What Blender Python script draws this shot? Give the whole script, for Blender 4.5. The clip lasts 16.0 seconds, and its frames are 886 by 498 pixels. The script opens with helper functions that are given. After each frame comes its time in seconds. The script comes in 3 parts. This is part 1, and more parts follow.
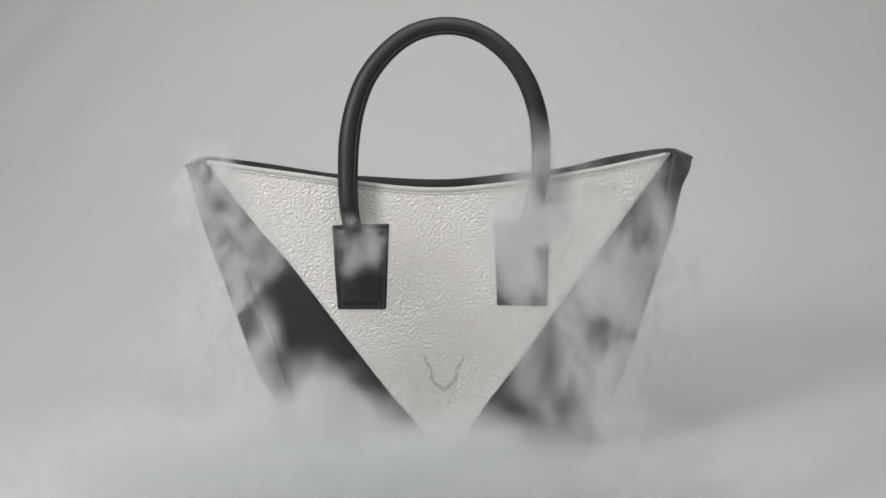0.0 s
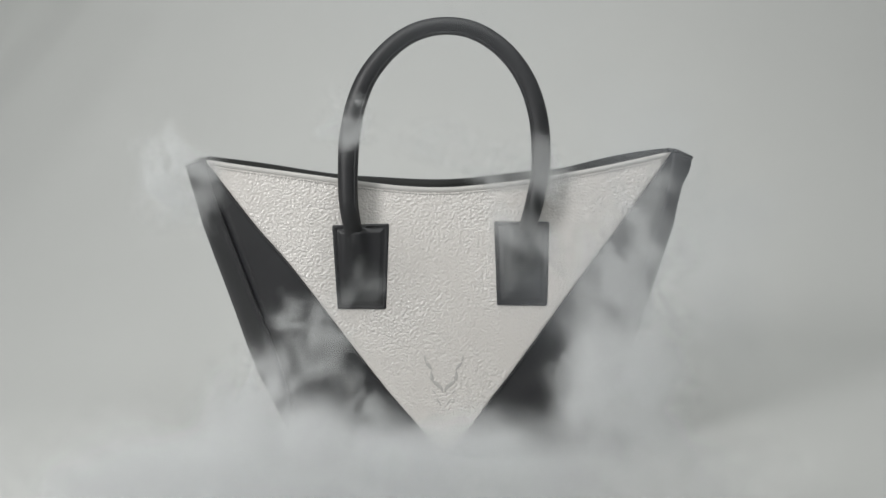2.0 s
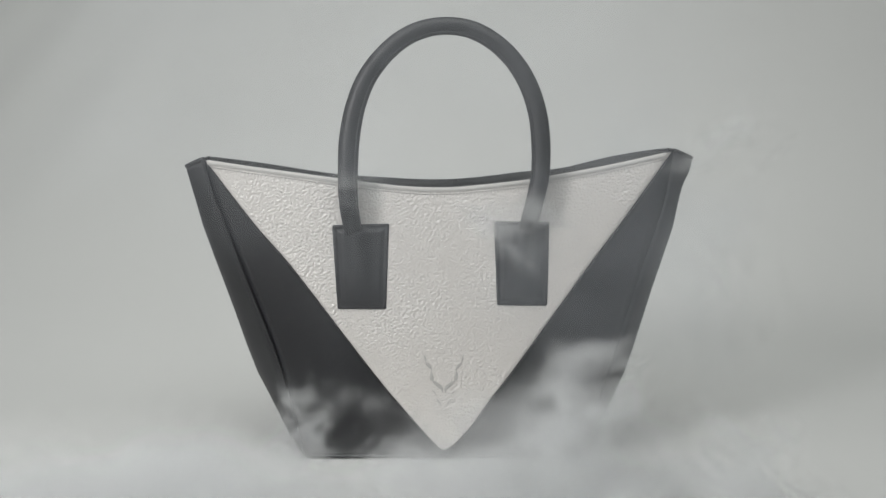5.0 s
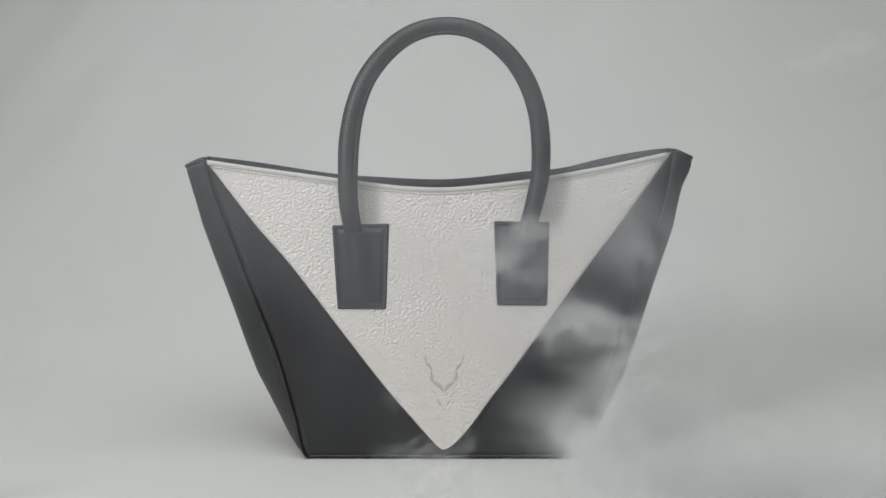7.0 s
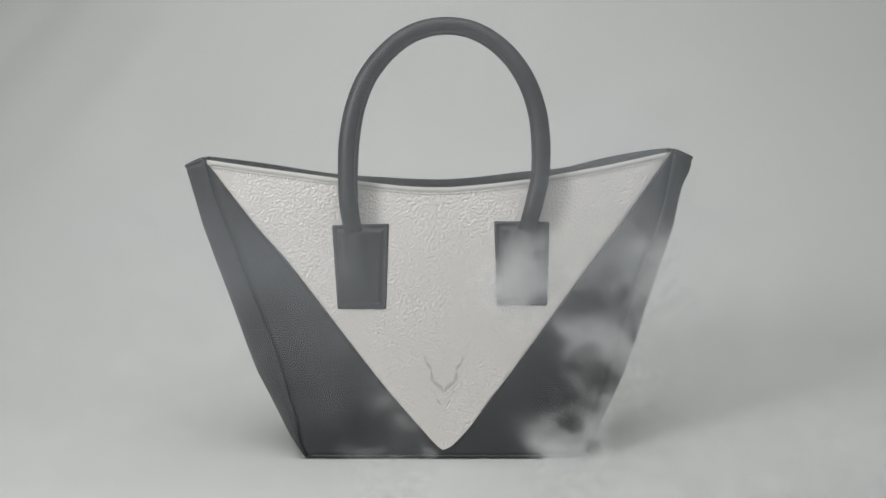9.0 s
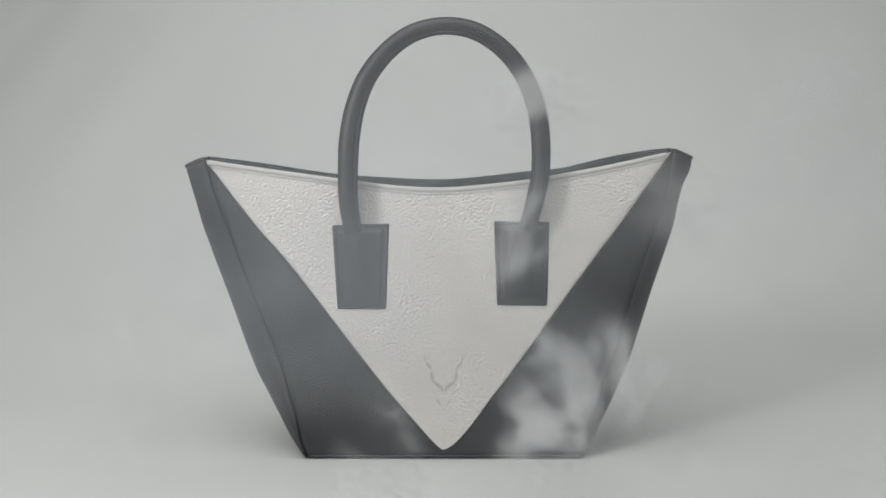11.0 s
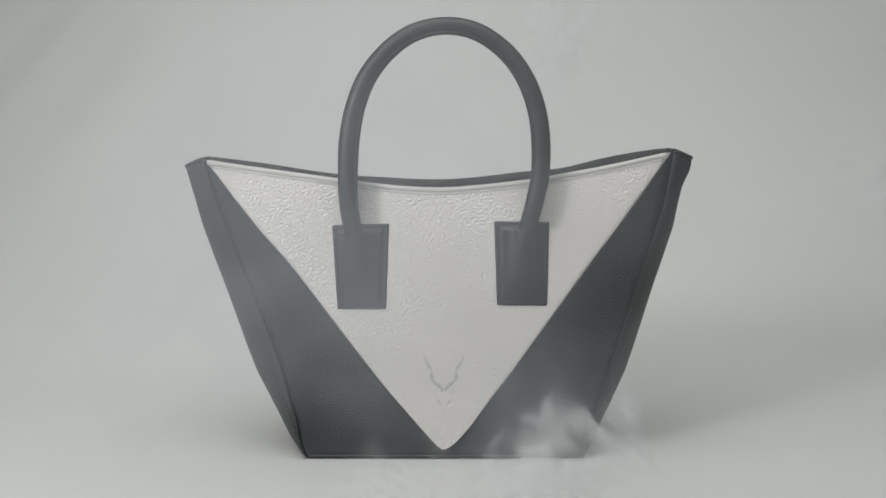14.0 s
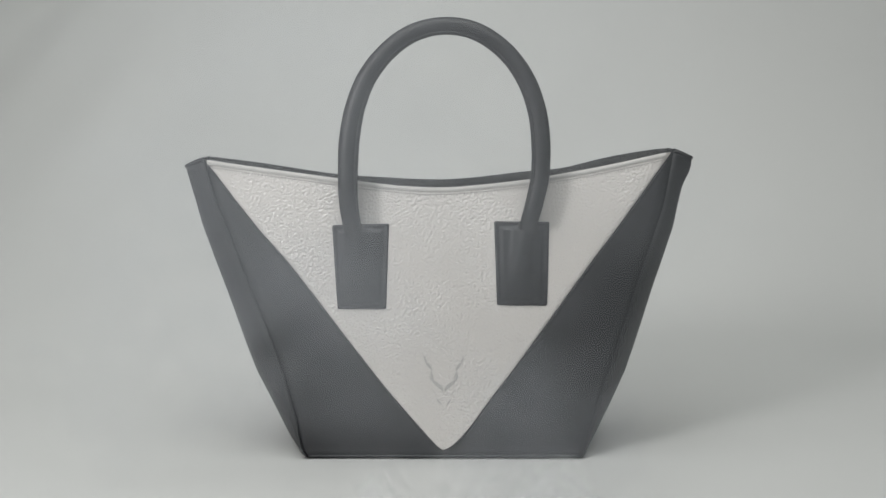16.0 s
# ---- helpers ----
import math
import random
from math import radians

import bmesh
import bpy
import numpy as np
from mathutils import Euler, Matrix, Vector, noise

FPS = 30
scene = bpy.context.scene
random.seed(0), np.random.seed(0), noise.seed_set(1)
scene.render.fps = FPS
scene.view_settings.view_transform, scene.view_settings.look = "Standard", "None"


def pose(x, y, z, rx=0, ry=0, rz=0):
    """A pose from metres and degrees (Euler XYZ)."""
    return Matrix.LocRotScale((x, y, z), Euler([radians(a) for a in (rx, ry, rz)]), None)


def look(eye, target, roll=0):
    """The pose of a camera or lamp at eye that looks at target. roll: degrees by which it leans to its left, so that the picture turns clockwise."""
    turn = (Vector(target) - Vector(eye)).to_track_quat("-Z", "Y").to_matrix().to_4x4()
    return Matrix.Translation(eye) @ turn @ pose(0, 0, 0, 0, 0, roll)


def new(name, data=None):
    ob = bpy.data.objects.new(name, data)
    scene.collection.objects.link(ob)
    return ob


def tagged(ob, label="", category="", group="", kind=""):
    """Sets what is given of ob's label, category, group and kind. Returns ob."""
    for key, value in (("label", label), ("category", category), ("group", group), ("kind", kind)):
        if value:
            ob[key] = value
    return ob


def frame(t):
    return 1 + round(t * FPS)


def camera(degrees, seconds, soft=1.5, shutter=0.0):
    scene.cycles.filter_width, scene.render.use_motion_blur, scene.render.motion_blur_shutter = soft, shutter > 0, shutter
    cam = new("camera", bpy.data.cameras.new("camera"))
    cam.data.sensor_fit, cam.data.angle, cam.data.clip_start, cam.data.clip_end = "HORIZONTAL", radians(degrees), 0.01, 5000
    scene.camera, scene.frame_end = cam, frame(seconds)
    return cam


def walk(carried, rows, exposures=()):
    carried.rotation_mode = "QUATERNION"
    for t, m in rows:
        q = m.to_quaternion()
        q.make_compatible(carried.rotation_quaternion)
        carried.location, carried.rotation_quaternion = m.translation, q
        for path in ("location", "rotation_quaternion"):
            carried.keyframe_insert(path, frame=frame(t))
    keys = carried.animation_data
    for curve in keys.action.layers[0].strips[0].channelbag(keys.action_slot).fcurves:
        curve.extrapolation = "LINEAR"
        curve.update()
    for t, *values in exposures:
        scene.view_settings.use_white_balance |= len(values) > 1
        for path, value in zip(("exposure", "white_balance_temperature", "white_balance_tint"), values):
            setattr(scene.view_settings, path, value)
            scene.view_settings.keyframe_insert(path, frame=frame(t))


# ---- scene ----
cam = camera(45, 16.0, soft=1.5)
EYE = (0.0, -1.065, 0.32)
AIM = (0.0, -0.0717, 0.2047)
walk(cam, [(0.0, look(EYE, AIM)), (16.0, look(EYE, AIM))])

# ---- light: one softbox from the left front, one wide panel overhead, a dim studio round them ----
scene.view_settings.exposure = 0.0
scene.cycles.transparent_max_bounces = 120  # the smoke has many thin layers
world = bpy.data.worlds.new("studio_world")
scene.world = world
world.use_nodes = True
world.node_tree.nodes["Background"].inputs["Color"].default_value = (0.9, 0.95, 1.0, 1)
world.node_tree.nodes["Background"].inputs["Strength"].default_value = 0.2


def area(name, eye, target, w, h, power, colour, spread):
    data = bpy.data.lights.new(name, "AREA")
    data.shape, data.size, data.size_y, data.energy, data.color = "RECTANGLE", w, h, power, colour
    data.spread = radians(spread)
    ob = new(name, data)
    ob.matrix_world = look(eye, target)
    return ob


area("key_softbox", (-1.45, -1.45, 1.1), (0, 0, 0.15), 0.5, 0.5, 3.8, (0.99, 0.985, 0.975), 70)
area("overhead_panel", (-0.06, -0.65, 1.75), (-0.02, 0.22, 0.05), 2.0, 1.6, 19.3, (0.98, 1.0, 0.98), 150)


# ---- materials ----
def material(name):
    m = bpy.data.materials.new(name)
    m.use_nodes = True
    nt = m.node_tree
    return m, nt, nt.nodes["Principled BSDF"]


def node(nt, kind, links=(), **values):
    """A node of that kind; values set its properties, links its inputs (a socket or a value)."""
    n = nt.nodes.new(kind)
    for key, value in values.items():
        setattr(n, key, value)
    for slot, value in links:
        if isinstance(value, bpy.types.NodeSocket):
            nt.links.new(value, n.inputs[slot])
        else:
            n.inputs[slot].default_value = value
    return n


def ramp(nt, fac, stops):
    n = node(nt, "ShaderNodeValToRGB", [("Fac", fac)])
    e = n.color_ramp.elements
    while len(e) < len(stops):
        e.new(0.5)
    for el, (at, c) in zip(e, stops):
        el.position, el.color = at, (*c, 1)
    return n.outputs["Color"]


def leather(name, dark, light, rough, grain, depth, coat=0.0, dry=0.1):
    """Leather: pebbled cells of about 1/grain metres with fine creases, and slow tone changes from dark to light."""
    m, nt, bsdf = material(name)
    at = node(nt, "ShaderNodeTexCoord").outputs["Object"]
    warp = node(nt, "ShaderNodeTexNoise", [("Vector", at), ("Scale", grain * 0.35), ("Detail", 3.0)])
    shift = node(nt, "ShaderNodeVectorMath", [(0, warp.outputs["Color"]), (1, (0.25 / grain,) * 3)], operation="MULTIPLY")
    moved = node(nt, "ShaderNodeVectorMath", [(0, at), (1, shift.outputs[0])], operation="ADD").outputs[0]
    cells = node(nt, "ShaderNodeTexVoronoi", [("Vector", moved), ("Scale", grain)], feature="SMOOTH_F1")
    cells.inputs["Smoothness"].default_value = 0.3
    small = node(nt, "ShaderNodeTexVoronoi", [("Vector", moved), ("Scale", grain * 2.3)], feature="F1")
    fine = node(nt, "ShaderNodeTexNoise", [("Vector", at), ("Scale", grain * 5), ("Detail", 4.0)])
    slow = node(nt, "ShaderNodeTexNoise", [("Vector", at), ("Scale", 14.0), ("Detail", 3.0)])
    bsdf.inputs["Roughness"].default_value = rough
    nt.links.new(ramp(nt, slow.outputs["Fac"], [(0.3, dark), (0.7, light)]), bsdf.inputs["Base Color"])
    r = node(nt, "ShaderNodeMapRange", [("Value", fine.outputs["Fac"]), ("To Min", rough - dry), ("To Max", rough + dry)])
    nt.links.new(r.outputs[0], bsdf.inputs["Roughness"])
    h = node(nt, "ShaderNodeMath", [(0, small.outputs["Distance"]), (1, 0.12), (2, cells.outputs["Distance"])], operation="MULTIPLY_ADD")
    h = node(nt, "ShaderNodeMath", [(0, fine.outputs["Fac"]), (1, -0.1), (2, h.outputs[0])], operation="MULTIPLY_ADD")
    h = node(nt, "ShaderNodeMath", [(0, h.outputs[0]), (1, -1.0)], operation="MULTIPLY")
    worn = node(nt, "ShaderNodeMapRange", [("Value", slow.outputs["Fac"]), ("From Min", 0.36), ("From Max", 0.62),
                                           ("To Min", 0.4), ("To Max", 1.0)])
    b = node(nt, "ShaderNodeBump", [("Height", h.outputs[0]), ("Strength", worn.outputs[0]), ("Distance", depth)])
    nt.links.new(b.outputs[0], bsdf.inputs["Normal"])
    bsdf.inputs["Coat Weight"].default_value = coat
    return m


WHITE = leather("pebbled_off_white_leather", (0.605, 0.577, 0.552), (0.668, 0.64, 0.617), 0.27, 425, 0.0012)
TRIM = leather("smooth_off_white_leather", (0.50, 0.485, 0.468), (0.56, 0.545, 0.525), 0.6, 900, 0.0001)
BLACK = leather("smooth_black_leather", (0.013, 0.0135, 0.0155), (0.022, 0.0222, 0.0245), 0.46, 1100, 0.00007)
GUSSET = leather("matt_black_leather", (0.015, 0.0155, 0.0175), (0.024, 0.0243, 0.0265), 0.52, 1000, 0.00008)
HANDLE = leather("rolled_black_leather", (0.012, 0.0122, 0.0138), (0.018, 0.0183, 0.0205), 0.5, 1300, 0.00004)
LINING = leather("black_fabric_lining", (0.012, 0.0125, 0.0115), (0.02, 0.021, 0.019), 0.8, 1500, 0.0001)


def plain(name, colour, rough, spread=0.2, scale=60.0):
    m, nt, bsdf = material(name)
    at = node(nt, "ShaderNodeTexCoord").outputs["Object"]
    n = node(nt, "ShaderNodeTexNoise", [("Vector", at), ("Scale", scale), ("Detail", 5.0)])
    nt.links.new(ramp(nt, n.outputs["Fac"], [(0.3, [c * (1 - spread) for c in colour]), (0.7, colour)]), bsdf.inputs["Base Color"])
    bsdf.inputs["Roughness"].default_value = rough
    return m


THREAD = plain("grey_thread", (0.34, 0.33, 0.315), 0.7, 0.3, 900)
EMBOSS = plain("grey_foil_print", (0.46, 0.447, 0.43), 0.55, 0.15, 700)
PAPER = plain("pale_grey_backdrop_paper", (0.56, 0.565, 0.556), 0.62, 0.03, 2.5)
PLASTER = plain("pale_grey_studio_paint", (0.78, 0.79, 0.785), 0.9, 0.06, 3.0)

HAZE = (0.75, 0.785, 0.845, 1)


def smoke(density, low, high, scale, detail, seed, stretch=1.0, torn=0.3, colour=(0.84, 0.851, 0.86, 1)):
    """Thin white smoke: scatters the light that falls on it, torn by curling eddies and fading out to the piece's rim."""
    m, nt, bsdf = material("white_smoke")
    out = nt.nodes["Material Output"]
    nt.nodes.remove(bsdf)
    tc = node(nt, "ShaderNodeTexCoord")
    far = node(nt, "ShaderNodeAttribute", attribute_name="reach")
    fall = node(nt, "ShaderNodeMapRange", [("Value", far.outputs["Fac"]), ("From Min", 0.97), ("From Max", 0.3)], interpolation_type="SMOOTHSTEP")
    at = node(nt, "ShaderNodeVectorMath", [(0, tc.outputs["Object"]), (1, (1.0, 0.5, stretch))], operation="MULTIPLY").outputs[0]
    curl = node(nt, "ShaderNodeTexNoise", [("Vector", at), ("W", seed * 1.3), ("Scale", scale * 0.8), ("Detail", 2.0)], noise_dimensions="4D")
    turn = node(nt, "ShaderNodeVectorMath", [(0, curl.outputs["Color"]), (1, (0.5, 0.5, 0.5))], operation="SUBTRACT").outputs[0]
    bent = node(nt, "ShaderNodeVectorMath", [(0, turn), (1, (0.8 / scale,) * 3), (2, at)], operation="MULTIPLY_ADD").outputs[0]
    eddy = node(nt, "ShaderNodeTexNoise", [("Vector", bent), ("W", seed * 3.7), ("Scale", scale), ("Detail", detail), ("Roughness", 0.52), ("Distortion", 0.3)], noise_dimensions="4D")
    soft = node(nt, "ShaderNodeMath", [(0, fall.outputs[0]), (1, 0.4), (2, eddy.outputs["Fac"])], operation="MULTIPLY_ADD")
    gap = node(nt, "ShaderNodeMapRange", [("Value", soft.outputs[0]), ("From Min", low + 0.36), ("From Max", high + 0.36)], interpolation_type="SMOOTHSTEP")
    wisp = node(nt, "ShaderNodeTexNoise", [("Vector", bent), ("W", seed * 2.9), ("Scale", scale * 2.0), ("Detail", 5.0), ("Roughness", 0.55), ("Distortion", 0.5)], noise_dimensions="4D")
    streak = node(nt, "ShaderNodeMapRange", [("Value", wisp.outputs["Fac"]), ("From Min", 0.38), ("From Max", 0.58), ("To Min", torn), ("To Max", 1.0)], interpolation_type="SMOOTHSTEP")
    a = node(nt, "ShaderNodeMath", [(0, fall.outputs[0]), (1, gap.outputs[0])], operation="MULTIPLY")
    a = node(nt, "ShaderNodeMath", [(0, a.outputs[0]), (1, streak.outputs[0])], operation="MULTIPLY")
    a = node(nt, "ShaderNodeMath", [(0, a.outputs[0]), (1, density)], operation="MULTIPLY")
    front = node(nt, "ShaderNodeBsdfDiffuse", [("Color", colour)])
    back = node(nt, "ShaderNodeBsdfTranslucent", [("Color", colour)])
    both = node(nt, "ShaderNodeMixShader", [(0, 0.47), (1, front.outputs[0]), (2, back.outputs[0])])
    clear = node(nt, "ShaderNodeBsdfTransparent")
    mix = node(nt, "ShaderNodeMixShader", [(0, a.outputs[0]), (1, clear.outputs[0]), (2, both.outputs[0])])
    nt.links.new(mix.outputs[0], out.inputs["Surface"])
    return m


# ---- building tools ----
def part(name, bm, mat, parent=None, label="", smooth=True, facing=None):
    """Links a bmesh as one mesh object; facing turns an open sheet's faces that way."""
    me = bpy.data.meshes.new(name)
    bmesh.ops.recalc_face_normals(bm, faces=bm.faces)
    if facing and sum((f.normal.dot(Vector(facing)) for f in bm.faces)) < 0:
        bmesh.ops.reverse_faces(bm, faces=bm.faces)
    for f in bm.faces:
        f.smooth = smooth
    bm.to_mesh(me)
    bm.free()
    me.materials.append(mat)
    ob = new(name, me)
    ob.parent = parent
    return tagged(ob, label)


def spline(points, n):
    """n points, evenly spaced along a smooth curve through the given ones."""
    p = np.array(points, float)
    p = np.vstack([2 * p[0] - p[1], p, 2 * p[-1] - p[-2]])
    dense = []
    for i in range(1, len(p) - 2):
        t = np.linspace(0, 1, 24, endpoint=False)[:, None]
        a, b, c, d = p[i - 1:i + 3]
        dense.append(0.5 * (2 * b + (c - a) * t + (2 * a - 5 * b + 4 * c - d) * t**2 + (3 * b - a - 3 * c + d) * t**3))
    dense = np.vstack([*dense, p[-2:-1]])
    s = np.concatenate([[0], np.cumsum(np.linalg.norm(np.diff(dense, axis=0), axis=1))])
    at = np.linspace(0, s[-1], n)
    return np.stack([np.interp(at, s, dense[:, k]) for k in range(dense.shape[1])], 1)


def sheet(rows, closed=False):
    """A bmesh from rows of points, each row joined to the next."""
    bm = bmesh.new()
    vs = [[bm.verts.new(p) for p in row] for row in rows]
    for a, b in zip(vs, vs[1:]):
        n = len(a)
        for i in range(n if closed else n - 1):
            bm.faces.new((a[i], a[(i + 1) % n], b[(i + 1) % n], b[i]))
    return bm


def tube(path, radii, sides=12, squash=1.0, side=(0, 1, 0)):
    """A round rod along path; squash flattens it along side."""
    path = np.array(path)
    tang = np.gradient(path, axis=0)
    tang /= np.linalg.norm(tang, axis=1)[:, None]
    rows = []
    for p, t, r in zip(path, tang, np.broadcast_to(radii, len(path))):
        s = np.array(side) - t * np.dot(side, t)
        s /= np.linalg.norm(s)
        b = np.cross(t, s)
        rows.append([p + r * (math.cos(a) * b + squash * math.sin(a) * s) for a in np.linspace(0, 2 * math.pi, sides, endpoint=False)])
    bm = sheet(rows, closed=True)
    bm.verts.ensure_lookup_table()
    n = len(bm.verts)
    bm.faces.new([bm.verts[i] for i in range(sides)])
    bm.faces.new([bm.verts[n - sides + i] for i in range(sides)])
    return bm


def thick(ob, depth, offset=-1.0):
    mod = ob.modifiers.new("thickness", "SOLIDIFY")
    mod.thickness, mod.offset = depth, offset
    return ob


def ease(x):
    x = np.clip(x, 0, 1)
    return x * x * (3 - 2 * x)


# ---- the studio: a swept paper backdrop and plain walls ----
def backdrop():
    prof = [(-2.6, 0.0), (-1.6, 0.0), (-0.8, 0.0)] + [(y, 0.0) for y in np.linspace(-0.5, 0.1, 10)]
    prof += [(0.15 + 0.75 * math.sin(a), 0.75 - 0.75 * math.cos(a)) for a in np.linspace(0, math.pi / 2, 36)]
    prof += [(0.9, z) for z in np.linspace(0.79, 2.25, 50)]
    xs = np.linspace(-2.2, 2.2, 200)
    rows = []
    for y, z in prof:
        row = []
        for x in xs:
            d = 0.0
            if y > 0.1:
                # slack folds that run down to the left, and a slow bow of the paper
                lean = (x * 0.86 + 0.0 - z * 0.5)
                fade = ease((-0.25 - x) / 0.5) * ease((z - 0.02) / 0.5)
                d += 0.010 * fade * math.sin(lean * 38 + 1.5 * math.sin(z * 5))
                d += 0.014 * fade * math.sin(lean * 17 + 0.7)
                d += 0.004 * math.sin(x * 3.1 + 0.4) * ease((y - 0.1) / 0.5)
            row.append((x, y - d, z))
        rows.append(row)
    bm = sheet(rows)
    ob = part("backdrop", bm, PAPER)
    return tagged(ob, "seamless pale grey paper backdrop with slack folds", "backdrop", kind="structure")


def slab(name, lo, hi, label, category):
    bm = bmesh.new()
    bmesh.ops.create_cube(bm, size=1)
    for v in bm.verts:
        v.co = Vector([lo[k] + (v.co[k] + 0.5) * (hi[k] - lo[k]) for k in range(3)])
    ob = part(name, bm, PLASTER, smooth=False)
    return tagged(ob, label, category, kind="structure")


backdrop()
slab("floor", (-2.6, -3.0, -0.12), (2.6, 1.3, -0.01), "plain grey studio floor under the backdrop", "floor")
slab("wall_north", (-2.6, 1.2, -0.01), (2.6, 1.3, 2.5), "plain grey studio wall", "wall")
slab("wall_south", (-2.6, -3.0, -0.01), (2.6, -2.9, 2.5), "plain grey studio wall", "wall")
slab("wall_west", (-2.6, -2.9, -0.01), (-2.5, 1.2, 2.5), "plain grey studio wall", "wall")
slab("wall_east", (2.5, -2.9, -0.01), (2.6, 1.2, 2.5), "plain grey studio wall", "wall")
slab("ceiling", (-2.6, -3.0, 2.5), (2.6, 1.3, 2.6), "plain grey studio ceiling", "ceiling")


# ---- the handbag ----
SEAM_L = [(-0.131, 0.002), (-0.1366, 0.0127), (-0.1408, 0.0347), (-0.1481, 0.0621), (-0.1556, 0.0894), (-0.165, 0.1166), (-0.1758, 0.1437), (-0.1864, 0.1707), (-0.1966, 0.1976), (-0.2068, 0.2245), (-0.2172, 0.2513), (-0.2272, 0.2882)]
SEAM_R = [(0.134, 0.002), (0.1415, 0.0347), (0.1508, 0.0621), (0.1594, 0.0894), (0.1682, 0.1166), (0.1855, 0.1707), (0.1944, 0.1977), (0.2035, 0.2245), (0.2112, 0.2513), (0.2189, 0.2962)]
OUT_L = [(-0.1435, 0.0), (-0.1465, 0.0034), (-0.1575, 0.0179), (-0.1725, 0.0468), (-0.1876, 0.0761), (-0.1985, 0.1058), (-0.2081, 0.1356), (-0.2183, 0.1651), (-0.2287, 0.1941), (-0.2387, 0.2236), (-0.2462, 0.2546), (-0.2538, 0.284), (-0.2548, 0.2879)]
OUT_R = [(0.1425, 0.0), (0.1455, 0.0034), (0.1555, 0.0179), (0.170, 0.0468), (0.1831, 0.0761), (0.1926, 0.1058), (0.2103, 0.1651), (0.2199, 0.1941), (0.2290, 0.2236), (0.2343, 0.2546), (0.2377, 0.2697), (0.2442, 0.2825), (0.2458, 0.2906), (0.2462, 0.2965)]
VEE_L = [(-0.0005, 0.0098), (-0.0076, 0.0155), (-0.0212, 0.0308), (-0.0472, 0.0609), (-0.0699, 0.0892), (-0.1424, 0.1835), (-0.1798, 0.2265), (-0.2262, 0.2866)]
VEE_R = [(-0.0005, 0.0098), (0.0087, 0.0138), (0.025, 0.0308), (0.0467, 0.0609), (0.0683, 0.0892), (0.1365, 0.1835), (0.1701, 0.2282), (0.2175, 0.2945)]
RIM = [(-0.2268, 0.2872), (-0.1793, 0.2802), (-0.1203, 0.2722), (-0.0801, 0.2668), (-0.0344, 0.2619), (0.0032, 0.2609), (0.0409, 0.2638), (0.0811, 0.2684), (0.116, 0.2743), (0.1588, 0.2823), (0.218, 0.2952)]
BACK_RIM = [(-0.2329, 0.2876), (-0.1886, 0.2805), (-0.1298, 0.2701), (-0.0871, 0.2656), (0.0035, 0.2618), (0.0882, 0.2702), (0.1253, 0.2740), (0.1688, 0.2852), (0.2043, 0.2926), (0.2241, 0.2952)]


def front_y(x, z):
    """Depth of the bag's front face: leans back a little towards the rim and swells slightly in the middle."""
    w = 0.135 + 0.33 * z
    swell = max(0.0, 1 - (x / w) ** 2) * math.sin(math.pi * min(max(z / 0.29, 0), 1))
    return -0.065 + 0.062 * z - 0.006 * swell


def on_front(x, z, proud=0.0):
    return (x, front_y(x, z) - proud, z)


def coons(left, right, low, top, us, ss):
    """Points in x and z between four border curves, at the given fractions across (us) and up (ss)."""
    def take(c, at):
        k = np.linspace(0, 1, len(c))
        return np.stack([np.interp(at, k, c[:, i]) for i in (0, 1)], 1)
    l, r, b, t = take(left, ss), take(right, ss), take(low, us), take(top, us)
    rows = []
    for j, s in enumerate(ss):
        u = us[:, None]
        rows.append((1 - s) * b + s * t + (1 - u) * l[j] + u * r[j]
                    - ((1 - u) * (1 - s) * b[0] + u * (1 - s) * b[-1] + (1 - u) * s * t[0] + u * s * t[-1]))
    return rows


